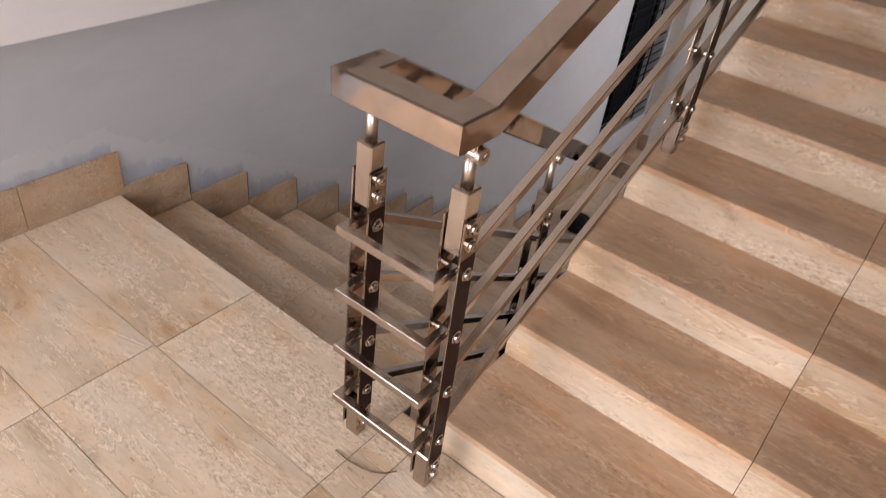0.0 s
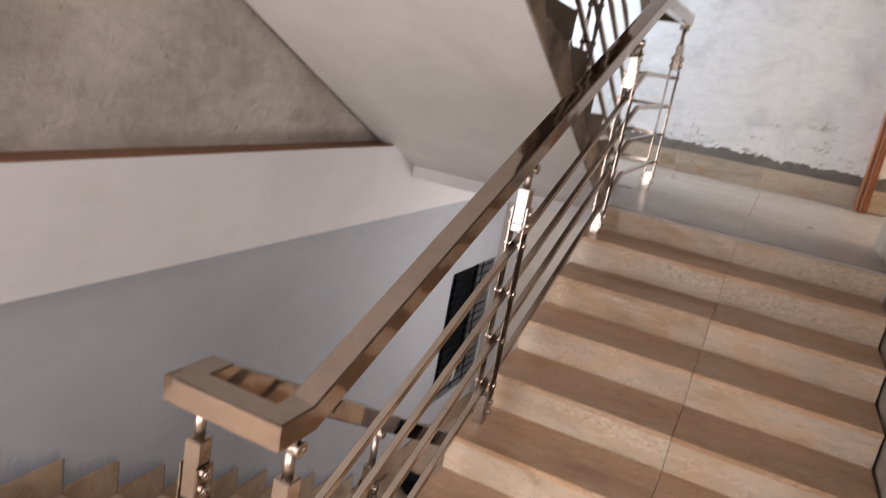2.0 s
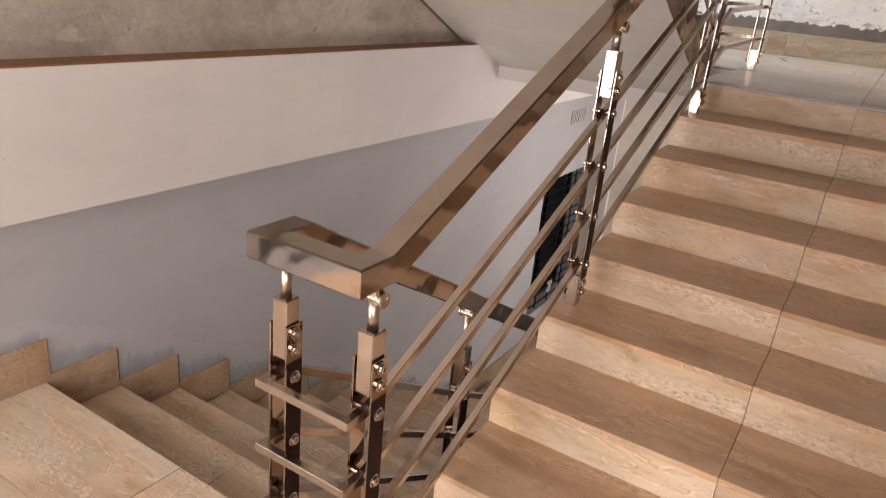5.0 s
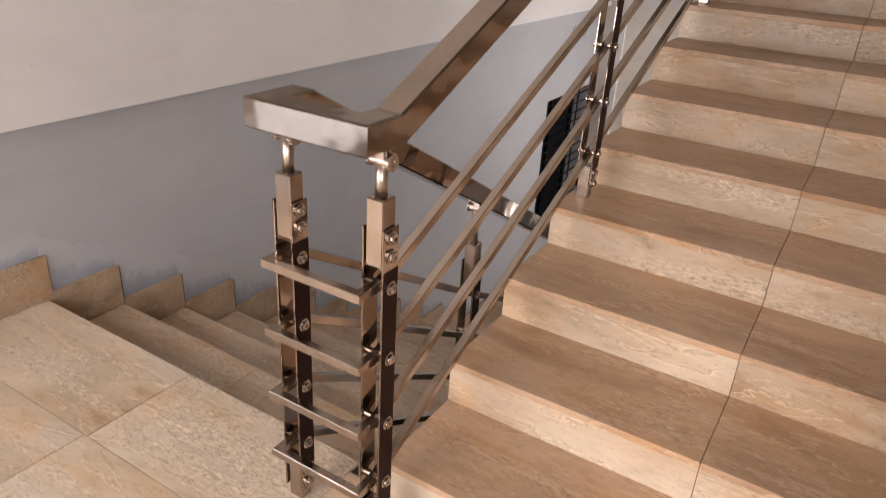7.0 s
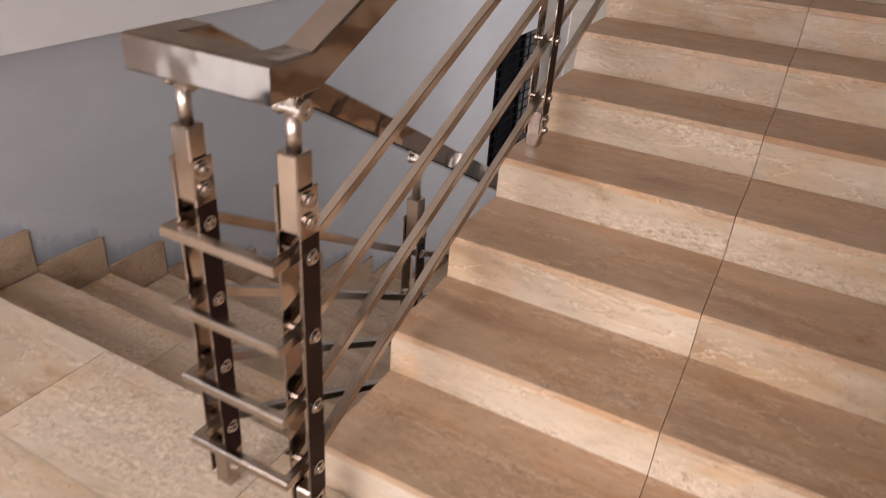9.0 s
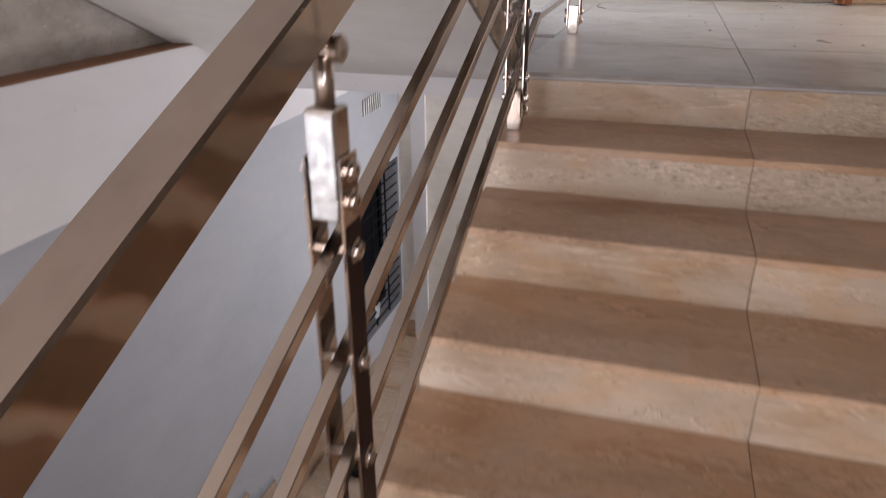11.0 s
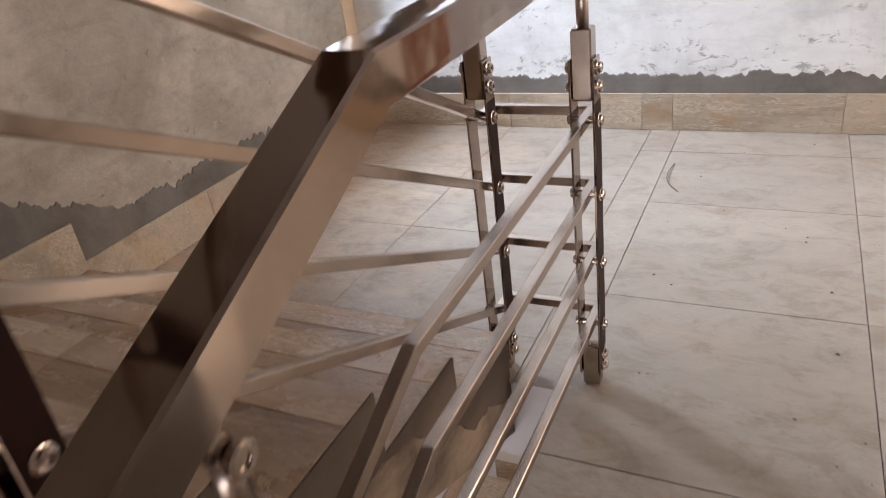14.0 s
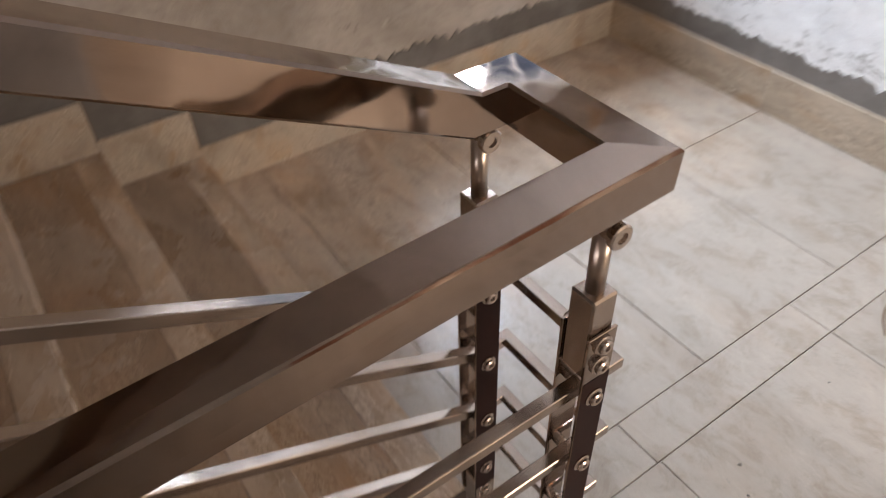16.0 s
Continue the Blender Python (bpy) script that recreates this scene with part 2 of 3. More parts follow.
m_wash, w_nt, w_b = material("grey_wall_wash", 0.88)
w_gen = w_nt.nodes.new("ShaderNodeTexCoord")
w_sep = w_nt.nodes.new("ShaderNodeSeparateXYZ")
w_nt.links.new(w_gen.outputs["UV"], w_sep.inputs[0])
w_add = w_nt.nodes.new("ShaderNodeMath")
w_add.operation = "MULTIPLY_ADD"
w_nt.links.new(noise_tex(w_nt, place_coords(w_nt, (1.0, 9.0, 5.0)), 2.2, 8, 0.68, 0.6), w_add.inputs[0])
w_add.inputs[1].default_value = 1.0
w_nt.links.new(w_sep.outputs["Y"], w_add.inputs[2])
w_col = ramp(w_nt, w_add.outputs[0], (0.5, (0.27, 0.285, 0.315)), (0.85, (0.345, 0.355, 0.385)), (1.25, (0.42, 0.418, 0.432)))
w_nt.links.new(w_col, w_b.inputs["Base Color"])
bump(w_nt, w_b, w_add.outputs[0], 0.15, 0.006)
M_WASH = m_wash
M_CONCRETE = plaster("stained_concrete", (0.30, 0.225, 0.16), (0.11, 0.08, 0.06), (0.36, 0.30, 0.24), 0.5, 0.38, 0.58, 3.2, 0.7)
M_SLURRY = plaster("dark_slurry", (0.115, 0.083, 0.06), (0.07, 0.05, 0.037), None, 0.2, 0.35, 0.65, 2.0, 0.3)
M_SLAB = plaster("bare_concrete_slab", (0.30, 0.29, 0.275), (0.22, 0.21, 0.195), None, 0.4)
M_DUST = plain("brick_dust", (0.24, 0.115, 0.06), 0.95, 0.0, 30.0, 0.5)
M_STEEL = steel("polished_steel", (0.37, 0.295, 0.245), 0.05, 0.09, 0.5)
M_STEEL_SATIN = steel("satin_steel", (0.47, 0.39, 0.33), 0.15, 0.12, 0.3)
M_BRIGHT = steel("bright_steel", (0.52, 0.44, 0.375), 0.24, 0.12)
M_BOLT = steel("bolt_steel", (0.55, 0.47, 0.41), 0.14, 0.15)
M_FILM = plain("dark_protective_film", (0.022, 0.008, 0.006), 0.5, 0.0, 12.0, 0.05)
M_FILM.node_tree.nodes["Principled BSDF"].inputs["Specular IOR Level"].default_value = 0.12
M_FOIL = plain("crinkled_white_wrap", (0.6, 0.585, 0.565), 0.22, 0.8, 55.0, 0.6)
M_TIMBER = plain("red_brown_timber", (0.25, 0.085, 0.028), 0.45, 0.0, 7.0, 0.2)
M_BLACK = plain("black_bars", (0.007, 0.007, 0.008), 0.6)
M_BLACK.node_tree.nodes["Principled BSDF"].inputs["Specular IOR Level"].default_value = 0.12
M_WHITE = plain("white_enamel", (0.75, 0.75, 0.74), 0.4)
M_BRICK = plain("red_brick", (0.17, 0.06, 0.035), 0.9, 0.0, 60.0, 0.6)
M_WIRE = plain("red_wire", (0.35, 0.03, 0.02), 0.5)
M_STRAW = plain("dry_straw", (0.15, 0.085, 0.04), 0.7)
M_PAPER = plain("white_plastic_scrap", (0.75, 0.74, 0.72), 0.5)

m_glass, g_nt, g_b = material("dark_window_glass", 0.06)
g_b.inputs["Roughness"].default_value = 0.4
g_b.inputs["Specular IOR Level"].default_value = 0.04
g_b.inputs["Base Color"].default_value = (0.006, 0.006, 0.008, 1)
M_GLASS = m_glass

# ---------------------------------------------------------------- helpers


def part(name, bm, mat, parent=None, label="", smooth=False):
    mesh = bpy.data.meshes.new(name)
    bm.to_mesh(mesh)
    bm.free()
    mesh.materials.append(mat)
    if smooth:
        for p in mesh.polygons:
            p.use_smooth = True
    ob = new(name, mesh)
    if parent:
        ob.parent = parent
    if label:
        ob["label"] = label
    return ob


def again(ob, name, parent, m=None):
    """Another object on the same mesh."""
    o = new(name, ob.data)
    o.parent = parent
    if m is not None:
        o.matrix_local = m
    return o


def add_box(bm, x0, x1, y0, y1, z0, z1):
    vs = [bm.verts.new((x, y, z)) for z in (z0, z1) for y in (y0, y1) for x in (x0, x1)]
    for f in ((0, 2, 3, 1), (4, 5, 7, 6), (0, 1, 5, 4), (2, 6, 7, 3), (0, 4, 6, 2), (1, 3, 7, 5)):
        bm.faces.new([vs[i] for i in f])
    return vs


def box(x0, x1, y0, y1, z0, z1, bevel=0.0, segs=1):
    bm = bmesh.new()
    add_box(bm, x0, x1, y0, y1, z0, z1)
    if bevel:
        bmesh.ops.bevel(bm, geom=bm.edges[:], offset=bevel, segments=segs, affect="EDGES", profile=0.5)
    return bm


def boxes(*dims):
    bm = bmesh.new()
    for d in dims:
        add_box(bm, *d)
    return bm


def cylinder(bm, a, b, r, n=16, r2=None):
    a, b = Vector(a), Vector(b)
    d = (b - a)
    rot = d.to_track_quat("Z", "Y").to_matrix()
    r2 = r if r2 is None else r2
    rings = []
    for c, rr in ((a, r), (b, r2)):
        rings.append([bm.verts.new(c + rot @ Vector((rr * math.cos(2 * math.pi * i / n), rr * math.sin(2 * math.pi * i / n), 0))) for i in range(n)])
    for i in range(n):
        bm.faces.new((rings[0][i], rings[0][(i + 1) % n], rings[1][(i + 1) % n], rings[1][i]))
    bm.faces.new(rings[0][::-1])
    bm.faces.new(rings[1])


def lathe(bm, origin, axis, profile, n=16):
    """A turned solid: profile rows are (distance along axis, radius)."""
    rot = Vector(axis).to_track_quat("Z", "Y").to_matrix()
    o = Vector(origin)
    rings = [[bm.verts.new(o + rot @ Vector((r * math.cos(2 * math.pi * i / n), r * math.sin(2 * math.pi * i / n), h))) for i in range(n)] for h, r in profile]
    for a, b in zip(rings, rings[1:]):
        for i in range(n):
            bm.faces.new((a[i], a[(i + 1) % n], b[(i + 1) % n], b[i]))
    bm.faces.new(rings[0][::-1])
    bm.faces.new(rings[-1])


def sweep(path, wide, high, cham=0.003):
    """A box tube along a path of straight runs, with mitred corners."""
    bm = bmesh.new()
    pts = [Vector(p) for p in path]
    w, h, c = wide / 2, high / 2, cham
    sect = [(w - c, -h), (w, -h + c), (w, h - c), (w - c, h), (-w + c, h), (-w, h - c), (-w, -h + c), (-w + c, -h)]
    dirs = [(b - a).normalized() for a, b in zip(pts, pts[1:])]
    rings = []
    for i, p in enumerate(pts):
        d = dirs[min(i, len(dirs) - 1)]
        m = d if i in (0, len(pts) - 1) else (dirs[i - 1] + dirs[i]).normalized()
        s = d.cross(Vector((0, 0, 1))).normalized()
        u = s.cross(d)
        ring = []
        for a, b in sect:
            o = s * a + u * b
            ring.append(bm.verts.new(p + o - d * (o.dot(m) / d.dot(m))))
        rings.append(ring)
    for a, b in zip(rings, rings[1:]):
        for i in range(8):
            bm.faces.new((a[i], a[(i + 1) % 8], b[(i + 1) % 8], b[i]))
    bm.faces.new(rings[0])
    bm.faces.new(rings[-1][::-1])
    bmesh.ops.recalc_face_normals(bm, faces=bm.faces[:])
    return bm


def tube(name, points, r, mat, parent=None, label=""):
    cu = bpy.data.curves.new(name, "CURVE")
    cu.dimensions, cu.bevel_depth, cu.bevel_resolution = "3D", r, 2
    sp = cu.splines.new("BEZIER")
    sp.bezier_points.add(len(points) - 1)
    for bp, p in zip(sp.bezier_points, points):
        bp.co = p
        bp.handle_left_type = bp.handle_right_type = "AUTO"
    cu.materials.append(mat)
    ob = new(name, cu)
    if parent:
        ob.parent = parent
    if label:
        ob["label"] = label
    return ob


def structure(ob, label, category):
    return tagged(ob, label, category, "", "structure")


# ---------------------------------------------------------------- the plan
R, T = 0.135, 0.299                # riser and tread of the right flight
RD, TD = 0.152, 0.288              # of the flight down
RL, TL = 0.139, 0.293              # of the left flight
DEEP = -12 * RD                    # the landing below
XR, XW = 0.177, 1.5                # the right flight
XL, XE = 0.028, -1.5               # the left flights
WLOW, WBAND, WUP = -1.42, -1.36, -1.5
YD, YU = 0.074, 3.29               # first edges of the left flights
YF, YFL = 5.246, 5.65              # end walls, upper and lower
XJ = 0.857                         # joint in the treads
SLOPE = R / T

# ---- walls
# Gap at y -2.45 to -1.55 is added for the side lamp
w = part("wall_left_lower", boxes(
    (WLOW - 0.25, WLOW, -3.4, -2.45, -2.2, 0.66), (WLOW - 0.25, WLOW, -2.45, -1.55, -2.2, 0.0), (WLOW - 0.25, WLOW, -1.55, 4.56, -2.2, 0.66), (WLOW - 0.25, WLOW, 5.60, 5.9, -2.2, 0.66),
    (WLOW - 0.25, WLOW, 4.56, 5.60, -2.2, -1.41), (WLOW - 0.25, WLOW, 4.56, 5.60, -0.07, 0.66)), M_LILAC)
structure(w, "white painted plaster stair wall with a barred window", "wall")
w = part("wall_beam", boxes((WLOW - 0.25, WBAND, -3.4, -2.45, 0.66, 1.165), (WLOW - 0.25, WBAND, -1.55, 5.9, 0.66, 1.165)), M_PAINT)
structure(w, "white painted concrete beam standing proud of the stair wall", "beam")
w = part("wall_left_upper", boxes(
    (WUP - 0.17, WUP, -3.4, -2.45, 1.165, 5.6), (WUP - 0.17, WUP, -2.45, -1.55, 2.05, 5.6), (WUP - 0.17, WUP, -1.55, 4.27, 1.165, 5.6), (WUP - 0.17, WUP, 5.14, 5.5, 1.165, 5.6),
    (WUP - 0.17, WUP, 4.27, 5.14, 1.165, 2.10), (WUP - 0.17, WUP, 4.27, 5.14, 3.58, 5.6)), M_RENDER)
structure(w, "raw cement rendered wall above the beam with a window", "wall")
w = part("wall_end_upper", boxes((WUP, 1.62, YF, YF + 0.22, 0.95, 5.6), (1.62, 4.4, YF, YF + 0.22, 0.95, 5.6)), M_WHITEWASH)
structure(w, "landing end wall with patchy stained whitewash", "wall")
w = part("wall_end_lower", boxes((WLOW, 3.0, YFL, YFL + 0.2, -2.2, 0.94)), M_CREAM)
structure(w, "cream painted end wall of the lower landing", "wall")
# wall left open below z 0.3 past y 3.9 to let the fill in
w = part("wall_right", boxes(
    # opening widened to y 3.1 so the room's fill reaches the left steps
    (XW, XW + 0.2, -0.75, 3.1, -2.2, 5.6), (XW, XW + 0.2, 3.1, YF, 3.32, 5.6), (XW, XW + 0.2, 3.1, 3.9, -2.2, 0.9), (XW, XW + 0.2, 3.9, YFL, 0.3, 0.9)), M_RENDER)
structure(w, "raw cement rendered wall beside the upper flight", "wall")
# x -1.41 to 0.05 is an opening made for the left fill lamp
w = part("wall_back", boxes((-1.7, -1.41, -2.9, -2.7, -0.3, 2.9), (0.05, 1.55, -2.9, -2.7, -0.3, 2.9), (2.65, 3.6, -2.9, -2.7, -0.3, 2.9), (1.55, 2.65, -2.9, -2.7, 2.5, 2.9),
                              (1.55, 2.65, -2.9, -2.7, -0.3, 0.5), (-1.41, 0.05, -2.9, -2.7, -0.3, -0.02), (-1.41, 0.05, -2.9, -2.7, 2.45, 2.9),
                              (3.4, 3.6, -2.7, -0.75, -0.3, 2.9), (XW + 0.2, 3.6, -0.75, -0.55, -0.3, 2.9)), M_PAINT)
structure(w, "unseen white painted hall walls with a window and an added lamp opening", "wall")
# unseen walls round the fill, raw cement to keep handrail reflections dark
w = part("wall_room", boxes((1.7, 4.4, 2.3, 2.5, 0.95, 3.8), (4.2, 4.4, 2.5, 3.4, 0.95, 3.8), (4.2, 4.4, 3.4, YF, 3.3, 3.8), (4.2, 4.4, 3.4, YF, 0.95, 1.9)), M_RENDER)
structure(w, "unseen plain walls of the room beside the landing", "wall")

# Warm light on the wall corner, laid on as a thin ochre band
c = part("trim_corner", box(WUP, WUP + 0.006, 5.136, YF - 0.0005, LAND + 0.29, LAND + 2.555, 0.002), M_CORNER_LIT)
structure(c, "thin ochre band painting the warm light down the wall corner", "trim")

# ---- ceilings
c = part("ceiling_hall", boxes((-1.7, 3.6, -3.5, -0.02, 2.60, 2.895)), M_SLAB)
structure(c, "raw concrete slab over the lower landing", "ceiling")
c = part("ceiling_landing", boxes((-1.7, 4.4, 3.49, YF + 0.2, LAND + 2.56, LAND + 2.835), (0.1, 1.7, 2.36, 3.49, LAND + 2.56, LAND + 2.835)), M_PAINT)
structure(c, "white painted slab over the upper landing", "ceiling")
c = part("ceiling_room", boxes((1.7, 4.4, 2.3, 3.49, LAND + 2.56, LAND + 2.7)), M_PAINT)
structure(c, "plain slab over the side room", "ceiling")


def prism(profile, x0, x1):
    """A solid with the outline profile, rows of (y, z), from x0 to x1."""
    bm = bmesh.new()
    a = [bm.verts.new((x0, y, z)) for y, z in profile]
    b = [bm.verts.new((x1, y, z)) for y, z in profile]
    bm.faces.new(a)
    bm.faces.new(b[::-1])
    for i in range(len(a)):
        j = (i + 1) % len(a)
        bm.faces.new((a[j], a[i], b[i], b[j]))
    bmesh.ops.recalc_face_normals(bm, faces=bm.faces[:])
    return bm


c = part("ceiling_right_flight", prism([(-0.02, 2.60), (2.40, 3.72), (2.40, 4.0), (-0.02, 2.835)], 0.1, 1.7), M_PAINT)
structure(c, "sloping white soffit above the right flight", "ceiling")
c = part("ceiling_left_flight", prism([(3.49, LAND + 2.56), (-0.02, LAND + 2.56 + 3.51 * 0.475), (-0.02, LAND + 5.2), (3.49, LAND + 2.835)], -1.7, 0.1), M_PAINT)
structure(c, "sloping white soffit above the left flight", "ceiling")
c = part("wall_upper_hall", boxes((-1.7, 1.7, -0.3, -0.1, 2.895, 5.6)), M_PAINT)
structure(c, "plain wall closing the storey above", "wall")

# ---- flights
GAP = 0.0006


def slab_tile(x0, x1, y0, y1, z0, z1, parent, name, mat, cham=0.0012):
    ob = part(name, box(x0 + GAP, x1 - GAP, y0, y1, z0, z1, cham), mat, parent)
    return ob


def flight(name, x0, x1, joint, y0, z0, way, n, R, T, soffit, mat_slab, mat_tile, mat_tread, label, mat_front=None):
    prof = []
    for k in range(n):
        y = y0 + way * (k * T + 0.018)
        prof += [(y, z0 + k * R - 0.02), (y, z0 + (k + 1) * R - 0.02)]
    prof[0] = (prof[0][0], z0 - 0.1)
    prof += soffit
    body = structure(part(name, prism(prof, x0, x1), mat_slab), label, "stairs")
    cols = [(x0, joint), (joint, x1)]
    for k in range(n):
        ya, yb = y0 + way * k * T, y0 + way * (k + 1) * T
        for xa, xb in cols:
            jitter = random.uniform(-0.0015, 0.0015)
            lo, hi = sorted((ya + way * 0.001, ya + way * 0.017))
            slab_tile(xa, xb, lo, hi, z0 + k * R + 0.0002, z0 + (k + 1) * R - 0.0202, body, "riser", mat_tile)
            if k < n - 1:
                front = ya - way * (0.005 + jitter)
                # tread in two pieces: a front strip and the rest behind it
                if mat_front:
                    lo, hi = sorted((front, ya + way * 0.084))
                    slab_tile(xa, xb, lo, hi, z0 + (k + 1) * R - 0.02, z0 + (k + 1) * R, body, "nosing", mat_front)
                    front = ya + way * 0.0852
                lo, hi = sorted((front, yb + way * 0.012))
                slab_tile(xa, xb, lo, hi, z0 + (k + 1) * R - 0.02, z0 + (k + 1) * R, body, "tread", mat_tread)
    return body


soff_right = [(8 * T + 0.05, LAND - 0.28), (8 * T, LAND - 0.28), (0.4, -0.12), (0.02, -0.12)]
flight("stairs_right", XR, XW - 0.012, XJ, 0.0, 0.0, 1, 9, R, T, soff_right, M_PAINT, M_TILE, M_TREAD_SHADED,
       "nine travertine tiled steps rising to the upper landing")
zs = 1.13
soff_left = [(-0.02, 2.60), (0.0, zs + 3.075 * 0.475), (3.47, zs - 0.395 * 0.475), (YU + 0.18, LAND - 0.1)]
flight("stairs_left", XE + 0.012, XL, -0.66, YU, LAND, -1, 12, RL, TL, soff_left, M_CONCRETE, M_TILE_WORN, M_TREAD_BACK,
       "travertine tiled steps on a stained concrete slab", M_TILE_WORN)
soff_down = [(YD - 0.2, -0.3), (YD + 0.3, -0.45), (YD + 11 * TD, DEEP - 0.25), (YD + 11 * TD - 0.02, DEEP - 0.25)]
flight("stairs_down", WLOW + 0.012, XL + 0.01, -0.655, YD + 11 * TD, DEEP, -1, 12, RD, TD, soff_down, M_CONCRETE, M_TILE, M_TILE,
       "worn travertine tiled steps going down beside the wall")
sk = part("soffit_left", prism([(0.0, zs + 3.075 * 0.475 - 0.004), (3.47, zs - 0.395 * 0.475 - 0.004), (3.47, zs - 0.395 * 0.475 + 0.02), (0.0, zs + 3.075 * 0.475 + 0.02)], WBAND - 0.1, XL - 0.012), M_SOFFIT)
structure(sk, "smooth white painted underside of the left flight", "soffit")


def stringer_band(name, xf, y0, z0, way, n, R, T, deep, seed, label):
    """A thin dark slurry coat on a flight's side: it follows the steps above and runs out raggedly below."""
    bm = bmesh.new()
    prev = None
    m = 14
    for k in range(n):
        for i in range(m + 1):
            u = k + i / m
            y, top = y0 + way * u * T, z0 + (k + 1) * R - 0.001
            low = z0 + u * R - deep + 0.11 * noise.noise((u * 0.9, seed, 0)) + 0.05 * noise.noise((u * 3.1, seed, 4)) + 0.015 * noise.noise((u * 11.0, seed, 7))
            cur = [bm.verts.new((x, y, z)) for x, z in ((xf, low), (xf + 0.004, low + 0.002), (xf + 0.004, top), (xf, top))]
            if prev:
                for j in range(3):
                    bm.faces.new((prev[j], cur[j], cur[j + 1], prev[j + 1]))
            prev = cur
    bmesh.ops.recalc_face_normals(bm, faces=bm.faces[:])
    return structure(part(name, bm, M_SLURRY), label, "stair side")


stringer_band("stair_side_left", XL, YU + 0.005, LAND, -1, 11, RL, TL, 0.05, 2, "dark brown slurry coat on the side of the left flight")

# ---- floors
f_low = structure(part("floor_lower", boxes((-1.62, XW, -3.5, 0.0, -0.3, -0.012), (XW, 3.6, -3.5, -0.5, -0.3, -0.002), (-1.62, 0.04, 0.0, YD - 0.004, -0.3, -0.012), (0.04, XR, 0.0, 0.03, -0.3, -0.012)), M_GROUT),
                  "travertine tiled floor of the lower landing", "floor")
f_up = structure(part("floor_upper", boxes((XR, XW + 0.02, 8 * T + 0.012, YF, LAND - 0.28, LAND - 0.012), (XE, XR, YU + 0.012, YF, LAND - 0.28, LAND - 0.012)), M_PAINT),
                 "dusty tiled floor of the upper landing", "floor")
f_deep = structure(part("floor_deep", boxes((WLOW, XW, YD + 11 * TD + 0.012, YFL, DEEP - 0.2, DEEP - 0.012)), M_GROUT),
                   "tiled floor of the landing below", "floor")
f_room = structure(part("floor_room", boxes((XW + 0.02, 4.4, 2.5, YF, LAND - 0.28, LAND - 0.006)), M_TILE_DUSTY_LIT),
                   "pale tiled floor of the side room", "floor")


def tiles(parent, xs, ys, z, mat, edge=0.0):
    for xa, xb in zip(xs, xs[1:]):
        for ya, yb in zip(ys, ys[1:]):
            bm = box(xa + 0.001, xb - 0.001, ya + 0.001, yb - 0.001, z - 0.012, z + random.uniform(-0.0006, 0.0004), 0.0012)
            part("tile", bm, mat, parent)


rows_low = [-3.3 + 0.0, -2.97, -2.63, -2.295, -1.96, -1.625, -1.29, -0.955, -0.62, -0.288]
tiles(f_low, [-1.42, -0.652, 0.04, 0.75, 1.45, 1.5], rows_low, 0.0, M_TILE)
tiles(f_low, [-1.42, -0.64, 0.04], [-0.288, YD], 0.0, M_TILE)
tiles(f_low, [0.04, 0.147], [-0.288, -0.152, 0.03], 0.0, M_TILE)
tiles(f_low, [0.147, 0.75, 1.45, 1.5], [-0.288, 0.0015], 0.0, M_TILE)
tiles(f_up, [XR, 0.865, XW + 0.02], [8 * T - 0.005, 2.46, 3.06, 3.755, 4.43, 4.96, YF], LAND, M_TILE_DUSTY_LIT)
tiles(f_up, [0.045, XR], [YU, 3.745, 4.43, 4.96, YF], LAND, M_TILE_DUSTY_LIT)
tiles(f_up, [XE, -0.655, 0.045], [YU - 0.004, 3.48, 4.07, 4.665, YF], LAND, M_TILE_DUSTY_LIT)
tiles(f_deep, [WLOW, -0.7, 0.0, 0.7, XW], [YD + 11 * TD, 3.9, 4.5, 5.1, YFL], DEEP, M_TILE)

# ---- skirtings


def sawtooth_skirting(name, xw, y0, z0, way, n, R, T, high, mat, label):
    """Skirting tiles stepping along a flight; y0, z0: foot of the first riser, way: the way that it climbs."""
    body = structure(new(name), label, "skirting")
    for k in range(1, n):
        ya, yb = y0 + way * (k - 1) * T, y0 + way * k * T
        lo, hi = sorted((ya - way * 0.004, yb - way * 0.006))
        z = z0 + k * R
        part("skirting_tile", box(xw, xw + 0.012 + random.uniform(0, 0.002), lo, hi, z + 0.001, z + high + random.uniform(-0.004, 0.004), 0.0015), mat, body)
        end = hi if way < 0 else lo
        part("grout_edge", box(xw, xw + 0.0115, end + 0.0005, end + 0.0045, z + 0.002, z + high - 0.006), M_GROUT, body)
    return body


def straight_skirting(name, tiles_at, mat, label):
    body = structure(new(name), label, "skirting")
    for d in tiles_at:
        part("skirting_tile", box(*d, 0.0015), mat, body)
    return body


